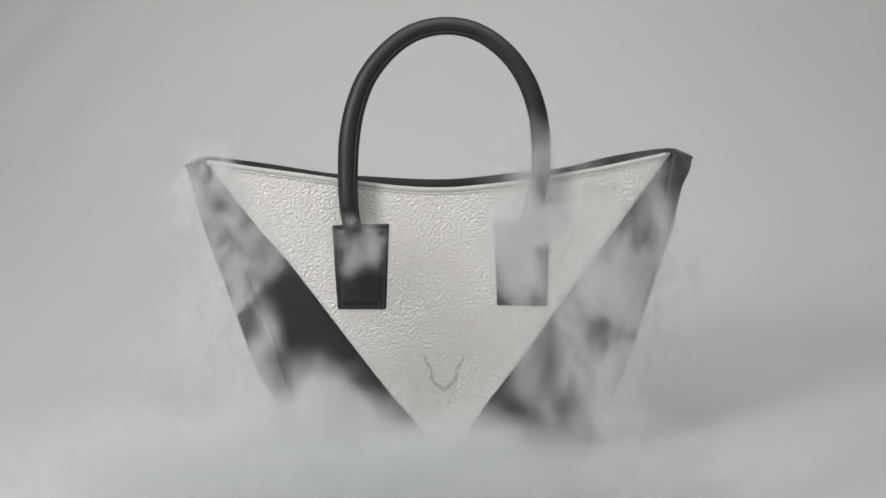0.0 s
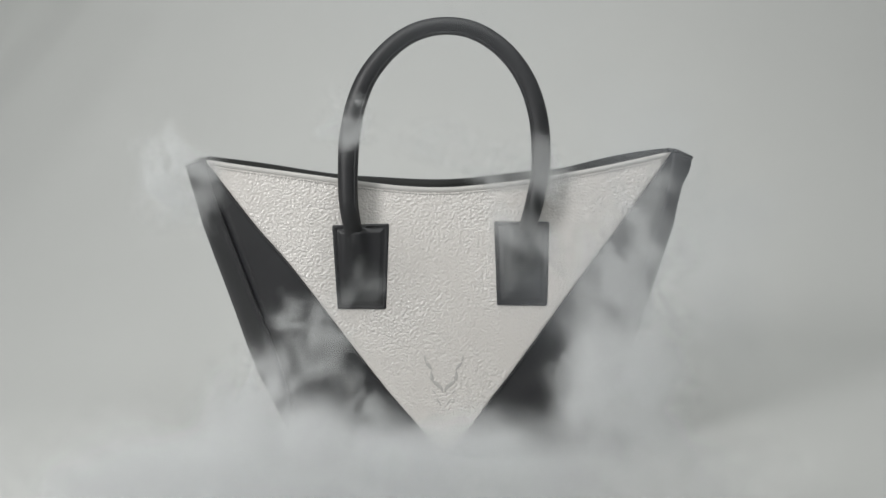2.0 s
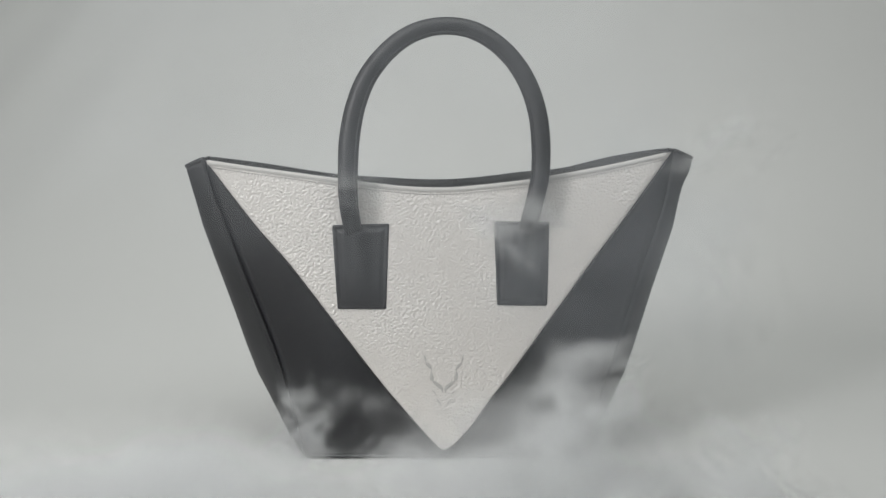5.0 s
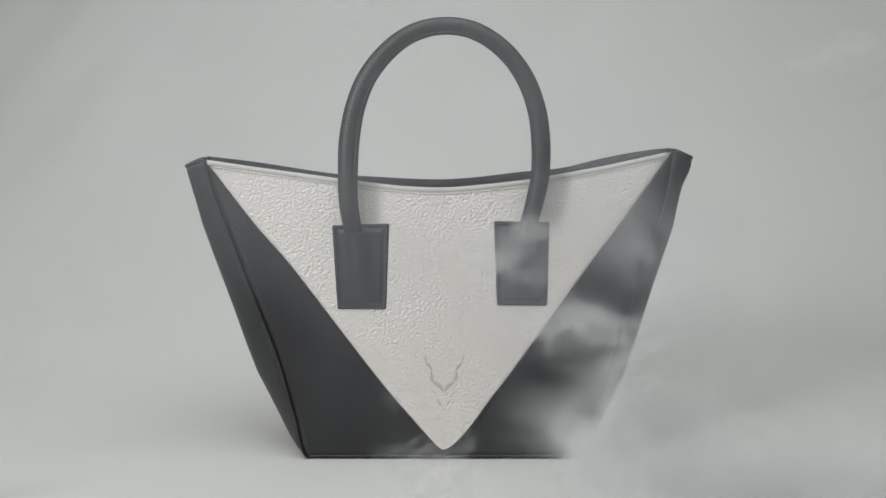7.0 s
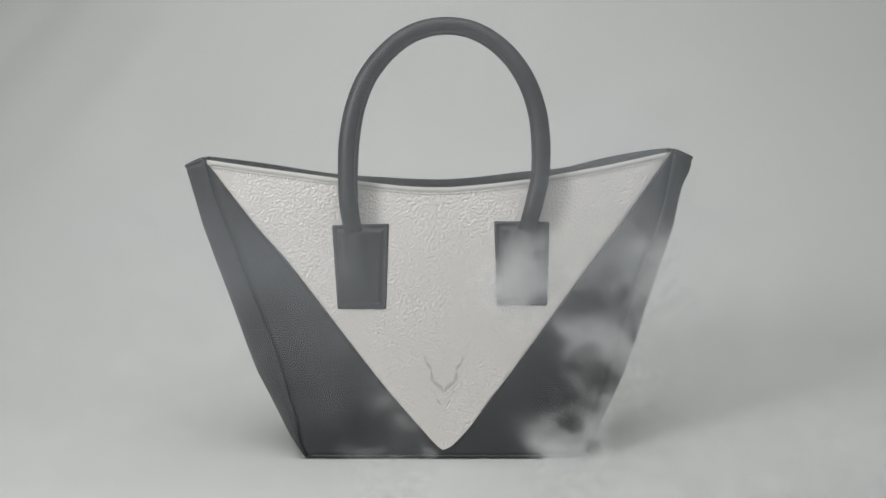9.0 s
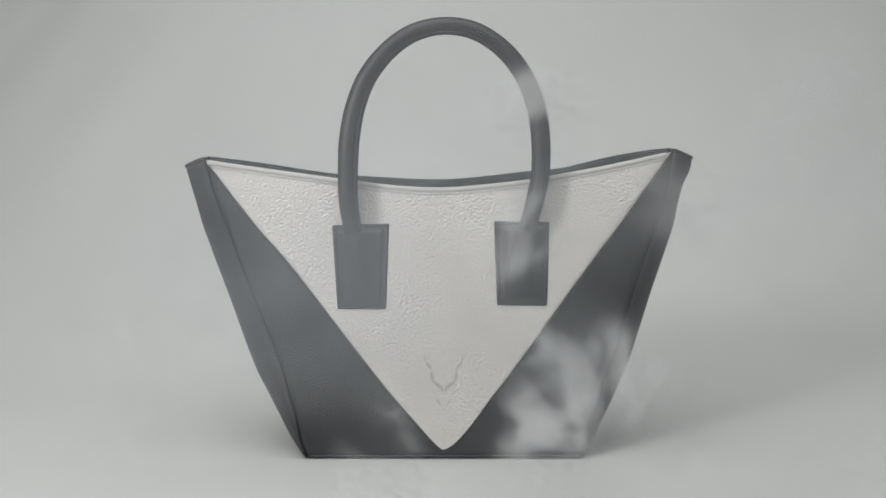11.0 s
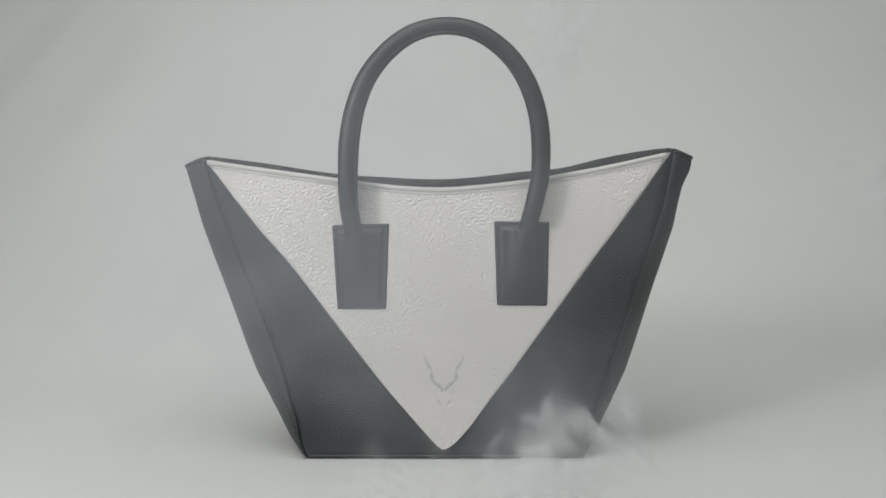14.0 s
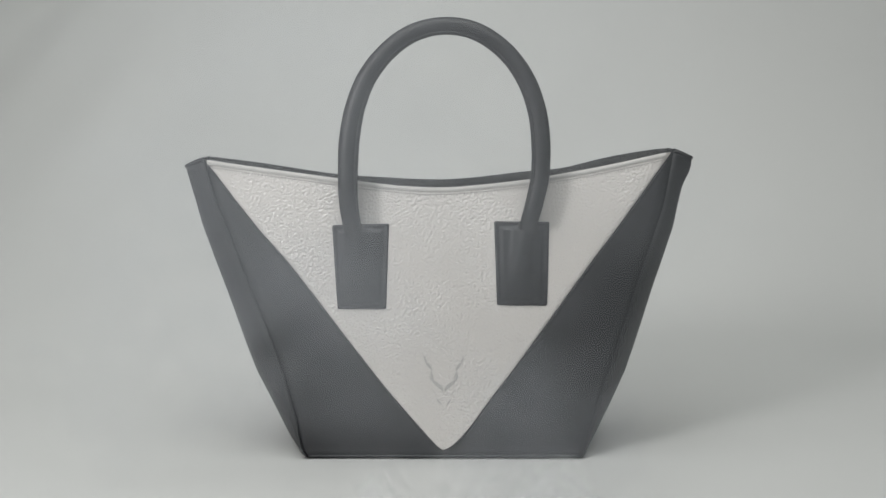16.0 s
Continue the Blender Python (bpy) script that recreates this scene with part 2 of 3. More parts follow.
def handbag():
    bag = tagged(new("handbag"), "black leather tote handbag with off-white pebbled V panel", "handbag")
    n = 41
    sl, sr = spline(SEAM_L, n), spline(SEAM_R, n)
    low = np.linspace(sl[0], sr[0], n)
    rim = spline(RIM, n)
    us = ss = np.linspace(0, 1, n)
    rows = coons(sl, sr, low, rim, us, ss)
    body = thick(part("front_panel", sheet([[on_front(x, z) for x, z in r] for r in rows]), BLACK, bag, "smooth black leather front panel", facing=(0, -1, 0)), 0.002)

    # the pale V panel, its edges turned under into the black
    vl, vr = spline(VEE_L, 80), spline(VEE_R, 80)
    tip = np.repeat(vl[:1], 80, axis=0)
    us2 = np.concatenate([[0, 0.004, 0.010, 0.02], np.linspace(0.04, 0.96, 60), [0.98, 0.99, 0.996, 1]])
    ss2 = np.concatenate([np.linspace(0.0, 0.98, 70), [0.99, 1.0]])
    top = spline(RIM, 80)
    top[0], top[-1] = vl[-1], vr[-1]
    rows = coons(vl, vr, tip, top, us2, ss2)
    pts = []
    for r in rows:
        row = []
        for k, (x, z) in enumerate(r):
            e = min(k, len(us2) - 1 - k)
            proud = (-0.0008, 0.0010, 0.0016, 0.0020)[min(e, 3)]
            row.append(on_front(x, z, proud))
        pts.append(row)
    vee = part("v_panel", sheet(pts), WHITE, bag, "pebbled off-white leather V panel")

    # turned black edges that frame the V
    for edge, sign in ((vl, -1), (vr, 1)):
        path = [on_front(x + sign * 0.0009, z - 0.0006, 0.0002) for x, z in edge[3:-2]]
        part("edge_welt", tube(path, 0.0011, 8), GUSSET, body, "thin turned black leather edge")

    # folded rim binding and its line of stitches
    line = spline(RIM, 120)
    rows = []
    for i, (x, z) in list(enumerate(line))[1:-2]:
        dx, dz = line[min(i + 1, 119)] - line[max(i - 1, 0)]
        nx, nz = -dz / math.hypot(dx, dz), dx / math.hypot(dx, dz)
        ring = []
        for d, up in ((0.0018, -0.0044), (0.0023, -0.0042), (0.0024, -0.0005), (0.0017, 0.0003), (-0.0008, 0.0003), (-0.0014, -0.001), (-0.0012, -0.0042)):
            q = (x + nx * up, z + nz * up)
            p = on_front(*q, d)
            ring.append(p)
        rows.append(ring)
    part("rim_binding", sheet(rows, closed=True), TRIM, vee, "smooth off-white folded rim binding")
    bm = bmesh.new()
    line = spline(RIM, 141)
    for i in range(2, 138):
        (x0, z0), (x1, z1) = line[i], line[i + 1]
        a, b = np.array(on_front(x0, z0 - 0.0062, 0.0023)), np.array(on_front(x0 + 0.7 * (x1 - x0), z0 - 0.0062 + 0.7 * (z1 - z0), 0.0023))
        stitch(bm, a, b, 0.00044)
    tagged(part("stitching", bm, THREAD, vee, "row of grey thread stitches"), kind="stuff")

    # sides, back, base and lining; the sides are pinched together towards the top corners
    def back_y(x, z):
        return front_y(x, z) + 0.120 - 0.094 * float(ease((z - 0.05) / 0.24))

    for seam, out, sign in ((sl, OUT_L, -1), (sr, OUT_R, 1)):
        o = np.array(out)
        rows = []
        for x, z in seam:
            f = np.array(on_front(x, z, -0.0004))
            b = np.array([x, back_y(x, z), z])
            y = 0.5 * (f[1] + b[1])
            m = np.array([np.interp(z, o[:, 1], o[:, 0]) * (1.065 + y) / 1.065, y, z - 0.0066 * ease((z - 0.2) / 0.09)])
            c = 2 * m - 0.5 * (f + b)
            rows.append([f * (1 - w) ** 2 + 2 * c * w * (1 - w) + b * w * w for w in np.linspace(0, 1, 17)])
        g = thick(part("gusset", sheet(rows), GUSSET, bag, "matt black leather side gusset"), 0.0018, 0.0)
        if sign < 0:
            path = [np.array(on_front(x + sign * 0.0004, z, 0.0006)) for x, z in seam]
            part("piping", tube(path, 0.0011, 8), GUSSET, g, "thin black piping along the seam")
        top_row = rows[-1]
        cap = [np.array(p) + np.array([0, 0, -0.001]) for p in top_row]
        part("edge_binding", tube(cap, 0.0019, 8), GUSSET, g)
        f, b = np.array(top_row[0]), np.array(top_row[-1])
        lid = []
        for k, p in enumerate(top_row):
            w = k / 16
            q = f * (1 - w) + b * w
            lid.append([np.array(p) * (1 - v) + q * v + np.array([0, 0, 0.0012 * math.sin(math.pi * v)]) for v in np.linspace(0, 1, 6)])
        thick(part("corner_fold", sheet(lid), GUSSET, g, "folded black leather corner"), 0.0016, 0.0)
    brim = spline(BACK_RIM, n)
    rows = []
    for s, r in zip(ss, coons(sl, sr, low, brim, us, ss)):
        row = []
        for u, (x, z) in zip(us, r):
            edge = abs(2 * u - 1) ** 3
            row.append((x, edge * back_y(x, z) + (1 - edge) * (0.056 - 0.009 * s), z))
        rows.append(row)
    back = thick(part("back_panel", sheet(rows), LINING, bag, "black back panel seen above the rim", facing=(0, 1, 0)), 0.002)
    part("rim_binding", tube(rows[-1], 0.0014, 8), GUSSET, back)
    b = []
    for i in range(n):
        u = i / (n - 1)
        x = sl[0][0] + (sr[0][0] - sl[0][0]) * u
        b.append([(x, y, 0.0032 + 0.004 * (abs(2 * u - 1) ** 8)) for y in np.linspace(front_y(x, 0) + 0.0005, 0.058, 12)])
    thick(part("base", sheet(b), BLACK, bag, "flat black leather base"), 0.003, 0.0)
    part("bottom_edge", tube([(x, front_y(x, 0.003) + 0.001, 0.0030) for x in np.linspace(sl[0][0] + 0.002, sr[0][0] - 0.002, 40)], 0.0016, 10), GUSSET, bag)
    return bag, vee


def stitch(bm, a, b, r):
    """One thread stitch: a small rounded bar from a to b."""
    a, b = Vector(a), Vector(b)
    t = (b - a).normalized()
    s = t.cross(Vector((0, 1, 0))).normalized()
    d = Vector((0, -1, 0))
    rings = []
    for p, k in ((a, 0.4), (a.lerp(b, 0.25), 1.0), (a.lerp(b, 0.75), 1.0), (b, 0.4)):
        rings.append([bm.verts.new(p + (s * u + d * v) * r * k) for u, v in ((-1, -0.4), (-0.7, 0.6), (0.7, 0.6), (1, -0.4))])
    for p, q in zip(rings, rings[1:]):
        for i in range(4):
            bm.faces.new((p[i], p[(i + 1) % 4], q[(i + 1) % 4], q[i]))


def emblem(vee):
    """The small printed mark near the tip: two horns of four slivers each, and a few short dashes below."""
    lift, mid = 0.00212, 0.0008

    def sliver(points, widths):
        c = spline(points, 14)
        w = np.interp(np.linspace(0, 1, 14), np.linspace(0, 1, len(widths)), widths)
        d = np.gradient(c, axis=0)
        d /= np.linalg.norm(d, axis=1)[:, None]
        side = np.stack([-d[:, 1], d[:, 0]], 1) * w[:, None] / 2
        return sheet([[on_front(*(p - q), lift), on_front(*(p - q * 0.8), lift + 0.0001), on_front(*(p + q * 0.8), lift + 0.0001), on_front(*(p + q), lift)] for p, q in zip(c, side)])

    horn = [([(0.0184, 0.1028), (0.0179, 0.0996), (0.0172, 0.0966)], [0.0003, 0.0013, 0.0021, 0.0014]),
            ([(0.0176, 0.0958), (0.0146, 0.0926), (0.0109, 0.0880)], [0.0004, 0.0030, 0.0030, 0.0004]),
            ([(0.0122, 0.0876), (0.0119, 0.0832), (0.0112, 0.0780)], [0.0004, 0.0018, 0.0032, 0.0040, 0.0030]),
            ([(0.0108, 0.0776), (0.0058, 0.0736), (0.0020, 0.0702), (0.0012, 0.0664)], [0.0014, 0.0034, 0.0038, 0.0028, 0.0010])]
    dash = [([(0.0113, 0.0688), (0.0090, 0.0664), (0.0074, 0.0644)], [0.0004, 0.0014, 0.0005]),
            ([(0.0068, 0.0602), (0.0052, 0.0576), (0.0028, 0.0543)], [0.0005, 0.0020, 0.0006]),
            ([(0.0020, 0.0508), (0.0010, 0.0494), (0.0001, 0.0488)], [0.0003, 0.0010, 0.0006])]
    for k in (1, -1):
        for points, widths in horn:
            part("emblem_bar", sliver([(mid + k * x, z) for x, z in points], widths), EMBOSS, vee, "grey printed sliver")
        for points, widths in dash:
            part("emblem_dash", sliver([(mid + k * x, z) for x, z in points], widths), EMBOSS, vee)


HANDLE_LINE = [(-0.0800, 0.2030), (-0.0827, 0.2135), (-0.0858, 0.2292), (-0.0884, 0.2554), (-0.0884, 0.2841), (-0.0867, 0.3103), (-0.0809, 0.3390), (-0.0693, 0.3661), (-0.0494, 0.3901), (-0.0257, 0.4057), (0.0031, 0.4114), (0.0320, 0.4057), (0.0583, 0.3875), (0.0767, 0.3624), (0.0872, 0.3337), (0.0910, 0.3050), (0.0905, 0.2737), (0.0863, 0.2528), (0.0811, 0.2308), (0.0779, 0.2161), (0.0764, 0.2056)]


def handle_y(z):
    return -0.0725 + 0.10 * (z - 0.23) + 0.0165 * ease((0.246 - z) / 0.036)


def handle(bag):
    c = spline(HANDLE_LINE, 110)
    path = [(x, handle_y(z), z) for x, z in c]
    s = np.linspace(0, 1, 110)
    radii = np.interp(s, [0, 0.06, 0.2, 0.5, 0.8, 0.94, 1], [0.0078, 0.0088, 0.0098, 0.0082, 0.0090, 0.0084, 0.0076])
    h = part("handle", tube(path, radii, 24, 0.9), HANDLE, bag, "rolled black leather handle")
    mid = np.array([0.0, 0.29])
    inner = []
    for (x, z), r in zip(c[8:-8], radii[8:-8]):
        d = mid - np.array([x, max(z, 0.26)])
        d = np.array([d[0], d[1] if z > 0.29 else 0.0])
        d /= np.linalg.norm(d)
        inner.append((x + d[0] * r * 0.74, handle_y(z) - r * 0.60, z + d[1] * r * 0.74))
    part("seam_edge", tube(inner, 0.0011, 8), HANDLE, h, "raised black seam inside the handle")


def tab(bag, corners, enter, lean):
    """A stitched leather patch that swallows one end of the handle: raised field, grooved border, a bulge over the handle's end."""
    (x0, z0), (x1, z1), (x2, z2), (x3, z3) = corners  # top left, top right, low right, low left
    nu, nv, r = 61, 81, 0.0022
    height = (z0 + z1 - z2 - z3) / 2
    grid = []
    for j in range(nv):
        v = j / (nv - 1)
        dv = min(v, 1 - v) * height
        cut = 0.0 if dv > r else r - math.sqrt(max(r * r - (r - dv) ** 2, 0))
        row = []
        for i in range(nu):
            u = i / (nu - 1)
            lx, lz = x3 + (x0 - x3) * v + cut, z3 + (z0 - z3) * v
            rx, rz = x2 + (x1 - x2) * v - cut, z2 + (z1 - z2) * v
            x, z = lx + (rx - lx) * u, lz + (rz - lz) * u
            edge = min(min(u, 1 - u) * (rx - lx), dv)
            h = 0.0012 + 0.0022 * ease(edge / 0.0012)
            h -= 0.0007 * math.exp(-((edge - 0.0042) / 0.0006) ** 2)
            h += 0.0014 * ease((edge - 0.0055) / 0.003)
            cx = enter + lean * (1 - v)
            bulge = math.exp(-abs((x - cx) / 0.0092) ** 2.6) * ease((edge - 0.002) / 0.006)
            h += 0.0085 * bulge * ease((v - 0.02) / 0.85)
            row.append(on_front(x, z, h))
        grid.append(row)
    bm = sheet(grid)
    made = bmesh.ops.extrude_edge_only(bm, edges=[e for e in bm.edges if e.is_boundary])["geom"]
    for v in made:
        if isinstance(v, bmesh.types.BMVert):
            v.co.y += 0.0045
    t = part("handle_tab", bm, BLACK, bag, "stitched black leather handle tab")
    # thread round the border
    bm = bmesh.new()
    inset = 0.0042
    ring = [(x3 + inset, z3 + inset), (x2 - inset, z2 + inset), (x1 - inset, z1 - inset), (x0 + inset, z0 - inset)]
    for (ax, az), (bx, bz) in zip(ring, ring[1:] + ring[:1]):
        m = max(2, int(math.hypot(bx - ax, bz - az) / 0.0036))
        for k in range(m):
            p, q = (k + 0.12) / m, (k + 0.8) / m
            stitch(bm, on_front(ax + (bx - ax) * p, az + (bz - az) * p, 0.0030), on_front(ax + (bx - ax) * q, az + (bz - az) * q, 0.0030), 0.0004)
    tagged(part("stitching", bm, HANDLE, t, "black thread stitches"), kind="stuff")


bag, vee = handbag()
emblem(vee)
handle(bag)
tab(bag, [(-0.1055, 0.2261), (-0.0506, 0.2277), (-0.0535, 0.1457), (-0.1005, 0.1457)], -0.0825, 0.006)
tab(bag, [(0.0479, 0.2298), (0.1012, 0.2293), (0.0994, 0.1489), (0.0508, 0.1495)], 0.079, -0.010)


# ---- smoke: drifting plumes, each a rigid stack of lumpy thin shells ----
DRIFT = []
HAZE_LABEL = "thin bluish haze hanging before the handbag"
SMOKE_LABEL = "wispy white smoke drifting before the handbag"
FOG_LABEL = "low dense white smoke lying on the floor"


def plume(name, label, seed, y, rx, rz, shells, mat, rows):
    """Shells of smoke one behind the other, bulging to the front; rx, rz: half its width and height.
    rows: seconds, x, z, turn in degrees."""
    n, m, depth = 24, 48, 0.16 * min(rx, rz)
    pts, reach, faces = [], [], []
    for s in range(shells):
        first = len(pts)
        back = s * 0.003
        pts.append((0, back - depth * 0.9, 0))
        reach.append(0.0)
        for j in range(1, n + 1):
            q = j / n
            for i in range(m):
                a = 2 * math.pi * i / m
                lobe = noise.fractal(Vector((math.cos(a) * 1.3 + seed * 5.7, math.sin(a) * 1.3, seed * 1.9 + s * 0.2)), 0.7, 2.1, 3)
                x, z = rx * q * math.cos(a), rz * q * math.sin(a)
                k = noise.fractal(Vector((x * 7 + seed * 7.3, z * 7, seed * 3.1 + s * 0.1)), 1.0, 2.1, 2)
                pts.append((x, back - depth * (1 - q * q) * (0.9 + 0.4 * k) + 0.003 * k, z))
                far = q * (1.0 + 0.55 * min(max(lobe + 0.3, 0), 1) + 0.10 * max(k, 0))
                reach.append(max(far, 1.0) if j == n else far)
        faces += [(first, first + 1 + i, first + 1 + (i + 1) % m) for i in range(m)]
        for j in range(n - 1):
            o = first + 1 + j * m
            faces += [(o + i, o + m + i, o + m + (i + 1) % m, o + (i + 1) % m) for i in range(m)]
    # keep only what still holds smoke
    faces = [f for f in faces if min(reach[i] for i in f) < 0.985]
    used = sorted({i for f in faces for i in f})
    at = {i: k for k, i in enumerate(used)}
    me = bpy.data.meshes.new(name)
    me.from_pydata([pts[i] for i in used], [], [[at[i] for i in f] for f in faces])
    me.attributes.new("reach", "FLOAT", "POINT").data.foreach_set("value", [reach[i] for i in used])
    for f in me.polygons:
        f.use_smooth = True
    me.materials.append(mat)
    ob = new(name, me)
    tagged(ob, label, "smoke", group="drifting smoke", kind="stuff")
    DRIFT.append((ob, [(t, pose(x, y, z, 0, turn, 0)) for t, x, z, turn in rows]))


plume("smoke_haze", HAZE_LABEL, 0, -0.125, 0.308, 0.298, 1, smoke(0.13, 0.2, 0.66, 13, 1.5, 1, 1.0, 0.75, HAZE),
      [(0, -1.297, 0.181, 0), (4.2, -1.146, 0.181, 0), (6.3, -0.645, 0.171, 0), (7.5, -0.394, 0.171, 0), (9, -0.229, 0.151, 0), (11.3, -0.153, 0.171, 0), (13, -0.168, 0.176, 0), (16, -0.194, 0.145, 0)])
plume("smoke_haze", HAZE_LABEL, 1, -0.141, 0.205, 0.215, 1, smoke(0.2, 0, 0.6, 8, 1.5, 2, 1.0, 0.75, HAZE),
      [(0, 0.474, 0.233, 0), (1, 0.278, 0.228, 0), (2, 0.180, 0.218, 0), (3, 0.170, 0.218, 0), (4.2, 0.165, 0.218, 0), (6.3, 0.160, 0.213, 0), (9, 0.165, 0.213, 0), (10, 0.228, 0.233, 0), (11.3, 0.349, 0.282, 0), (14, 0.469, 0.306, 0), (16, 0.540, 0.330, 0)])
plume("smoke_haze", HAZE_LABEL, 2, -0.157, 0.504, 0.408, 1, smoke(0.15, 0, 0.4, 4, 1.5, 3, 1.0, 0.75, HAZE),
      [(0, -0.037, 0.899, 0), (1.5, -0.043, 0.690, 0), (3, -0.053, 0.492, 0), (6.3, -0.059, 0.377, 0), (9, -0.059, 0.306, 0), (12, -0.059, 0.273, 0), (16, -0.050, 0.268, 0)])
plume("smoke_haze", HAZE_LABEL, 3, -0.173, 0.179, 0.141, 1, smoke(0.13, 0.1, 0.6, 14, 1.5, 4, 1.0, 0.75, HAZE),
      [(0, 0.685, 0.061, 0), (6.3, 0.588, 0.061, 0), (9, 0.443, 0.071, 0), (11.3, 0.128, 0.081, 0), (13, 0.104, 0.076, 0), (16, 0.095, 0.056, 0)])
plume("smoke_haze", HAZE_LABEL, 4, -0.189, 0.352, 0.222, 1, smoke(0.09, 0, 0.6, 15, 1.5, 5, 1.0, 0.75, HAZE),
      [(0, -1.563, 0.284, 0), (7, -1.290, 0.261, 0), (9, -0.783, 0.238, 0), (10, -0.272, 0.219, 0), (11.3, 0.000, 0.214, 0), (12.5, -0.045, 0.219, 10), (14, -0.095, 0.250, 20), (16, -0.150, 0.310, 28)])
# each plume: half width, half height, shells, smoke, and its drift
plume("smoke_plume", SMOKE_LABEL, 31, -0.205, 0.065, 0.075, 6, smoke(0.203, 0.17, 0.60, 20.2, 4, 31, 0.75, 0.1),
      [(0, -0.191, 0.264, 0), (0.5, -0.192, 0.253, -8), (1, -0.192, 0.264, -14), (1.5, -0.197, 0.273, -20), (1.9, -0.208, 0.280, -26), (2.3, -0.249, 0.221, -36), (2.7, -0.284, 0.127, -44), (3.2, -0.320, 0.051, -50), (4, -0.425, 0.012, -54), (5, -0.567, 0.003, -58), (16, -0.614, 0.003, -70)])
plume("smoke_plume", SMOKE_LABEL, 32, -0.218, 0.078, 0.128, 9, smoke(0.221, 0.21, 0.64, 18.4, 4, 32, 0.60, 0.1),
      [(0, -0.172, 0.153, 0), (0.5, -0.173, 0.144, 6), (1, -0.171, 0.112, 10), (1.5, -0.158, 0.098, 16), (2, -0.158, 0.079, 20), (2.5, -0.168, 0.058, 24), (3, -0.191, 0.041, 28), (4, -0.270, 0.022, 34), (5, -0.456, 0.017, 40), (16, -0.557, 0.017, 60)])
plume("smoke_plume", SMOKE_LABEL, 33, -0.231, 0.086, 0.057, 4, smoke(0.225, 0.31, 0.70, 23.9, 5, 33, 0.75, 0.1),
      [(0, -0.150, 0.228, 0), (0.5, -0.162, 0.197, 10), (1, -0.137, 0.133, 22), (1.5, -0.119, 0.133, 34), (2, -0.100, 0.151, 46), (2.5, -0.096, 0.129, 56), (3, -0.083, 0.087, 66), (4.2, -0.074, 0.078, 80), (5.2, -0.129, 0.073, 92), (6.3, -0.274, 0.064, 105), (7.2, -0.455, 0.059, 115), (16, -0.546, 0.059, 130)])
plume("smoke_wisp", SMOKE_LABEL, 34, -0.244, 0.121, 0.072, 4, smoke(0.209, 0.33, 0.70, 23, 5, 34, 0.60, 0.1),
      [(0, -0.100, 0.086, 0), (1, -0.086, 0.091, 8), (1.5, -0.099, 0.114, 14), (2, -0.091, 0.100, 18), (2.5, -0.086, 0.077, 22), (3, -0.100, 0.079, 28), (3.5, -0.073, 0.086, 34), (4.2, -0.064, 0.079, 42), (5.2, -0.042, 0.073, 50), (6.5, -0.006, 0.077, 60), (7.5, -0.022, 0.063, 68), (8, 0.003, 0.063, 72), (8.5, -0.038, 0.063, 78), (9.2, -0.042, 0.059, 84), (11.3, -0.047, 0.050, 104), (13, -0.038, 0.045, 118), (16, -0.029, 0.026, 140)])
plume("fog_bank", FOG_LABEL, 35, -0.257, 0.279, 0.110, 11, smoke(0.221, 0.11, 0.51, 12, 3, 35, 1.00, 0.85),
      [(0, -0.156, 0.048, 0), (1.5, -0.156, 0.038, 0), (2.5, -0.159, 0.029, 0), (4.2, -0.152, 0.020, 0), (5.2, -0.258, 0.016, 0), (6.3, -0.444, 0.015, 0), (7.5, -0.657, 0.015, 0), (16, -0.834, 0.015, 0)])
plume("fog_bank", FOG_LABEL, 36, -0.270, 0.227, 0.080, 11, smoke(0.221, 0.11, 0.51, 12.9, 3, 36, 1.00, 0.85),
      [(0, -0.002, 0.055, 0), (2, 0.000, 0.051, 0), (3.5, 0.000, 0.047, 0), (4.2, 0.011, 0.049, 0), (5.2, 0.094, 0.033, 0), (6.3, 0.211, 0.029, 0), (7.5, 0.338, 0.024, 0), (9.2, 0.486, 0.024, 0), (11.3, 0.616, 0.024, 0), (16, 0.747, 0.024, 0)])
plume("fog_bank", FOG_LABEL, 37, -0.283, 0.203, 0.093, 3, smoke(0.227, 0.17, 0.60, 13.8, 3, 37, 1.00, 0.85),
      [(0, 0.131, 0.053, 0), (2, 0.135, 0.057, 0), (4.2, 0.100, 0.069, 0), (5.2, 0.100, 0.073, 0), (6.5, 0.156, 0.076, 0), (7.5, 0.173, 0.070, 0), (8, 0.190, 0.062, 0), (9.2, 0.263, 0.049, 0), (10, 0.327, 0.047, 0), (11.3, 0.455, 0.045, 0), (16, 0.691, 0.040, 0)])
plume("smoke_plume", SMOKE_LABEL, 38, -0.296, 0.080, 0.144, 7, smoke(0.221, 0.21, 0.64, 18.4, 5, 38, 0.60, 0.1),
      [(0, 0.140, 0.190, 0), (0.5, 0.151, 0.165, -6), (1, 0.143, 0.156, -12), (1.5, 0.143, 0.181, -18), (2, 0.146, 0.190, -24), (2.5, 0.146, 0.206, -30), (3, 0.159, 0.181, -36), (3.5, 0.177, 0.131, -40), (4.2, 0.207, 0.080, -46), (5.2, 0.259, 0.036, -54), (6.3, 0.346, -0.008, -60), (16, 0.604, -0.052, -80)])
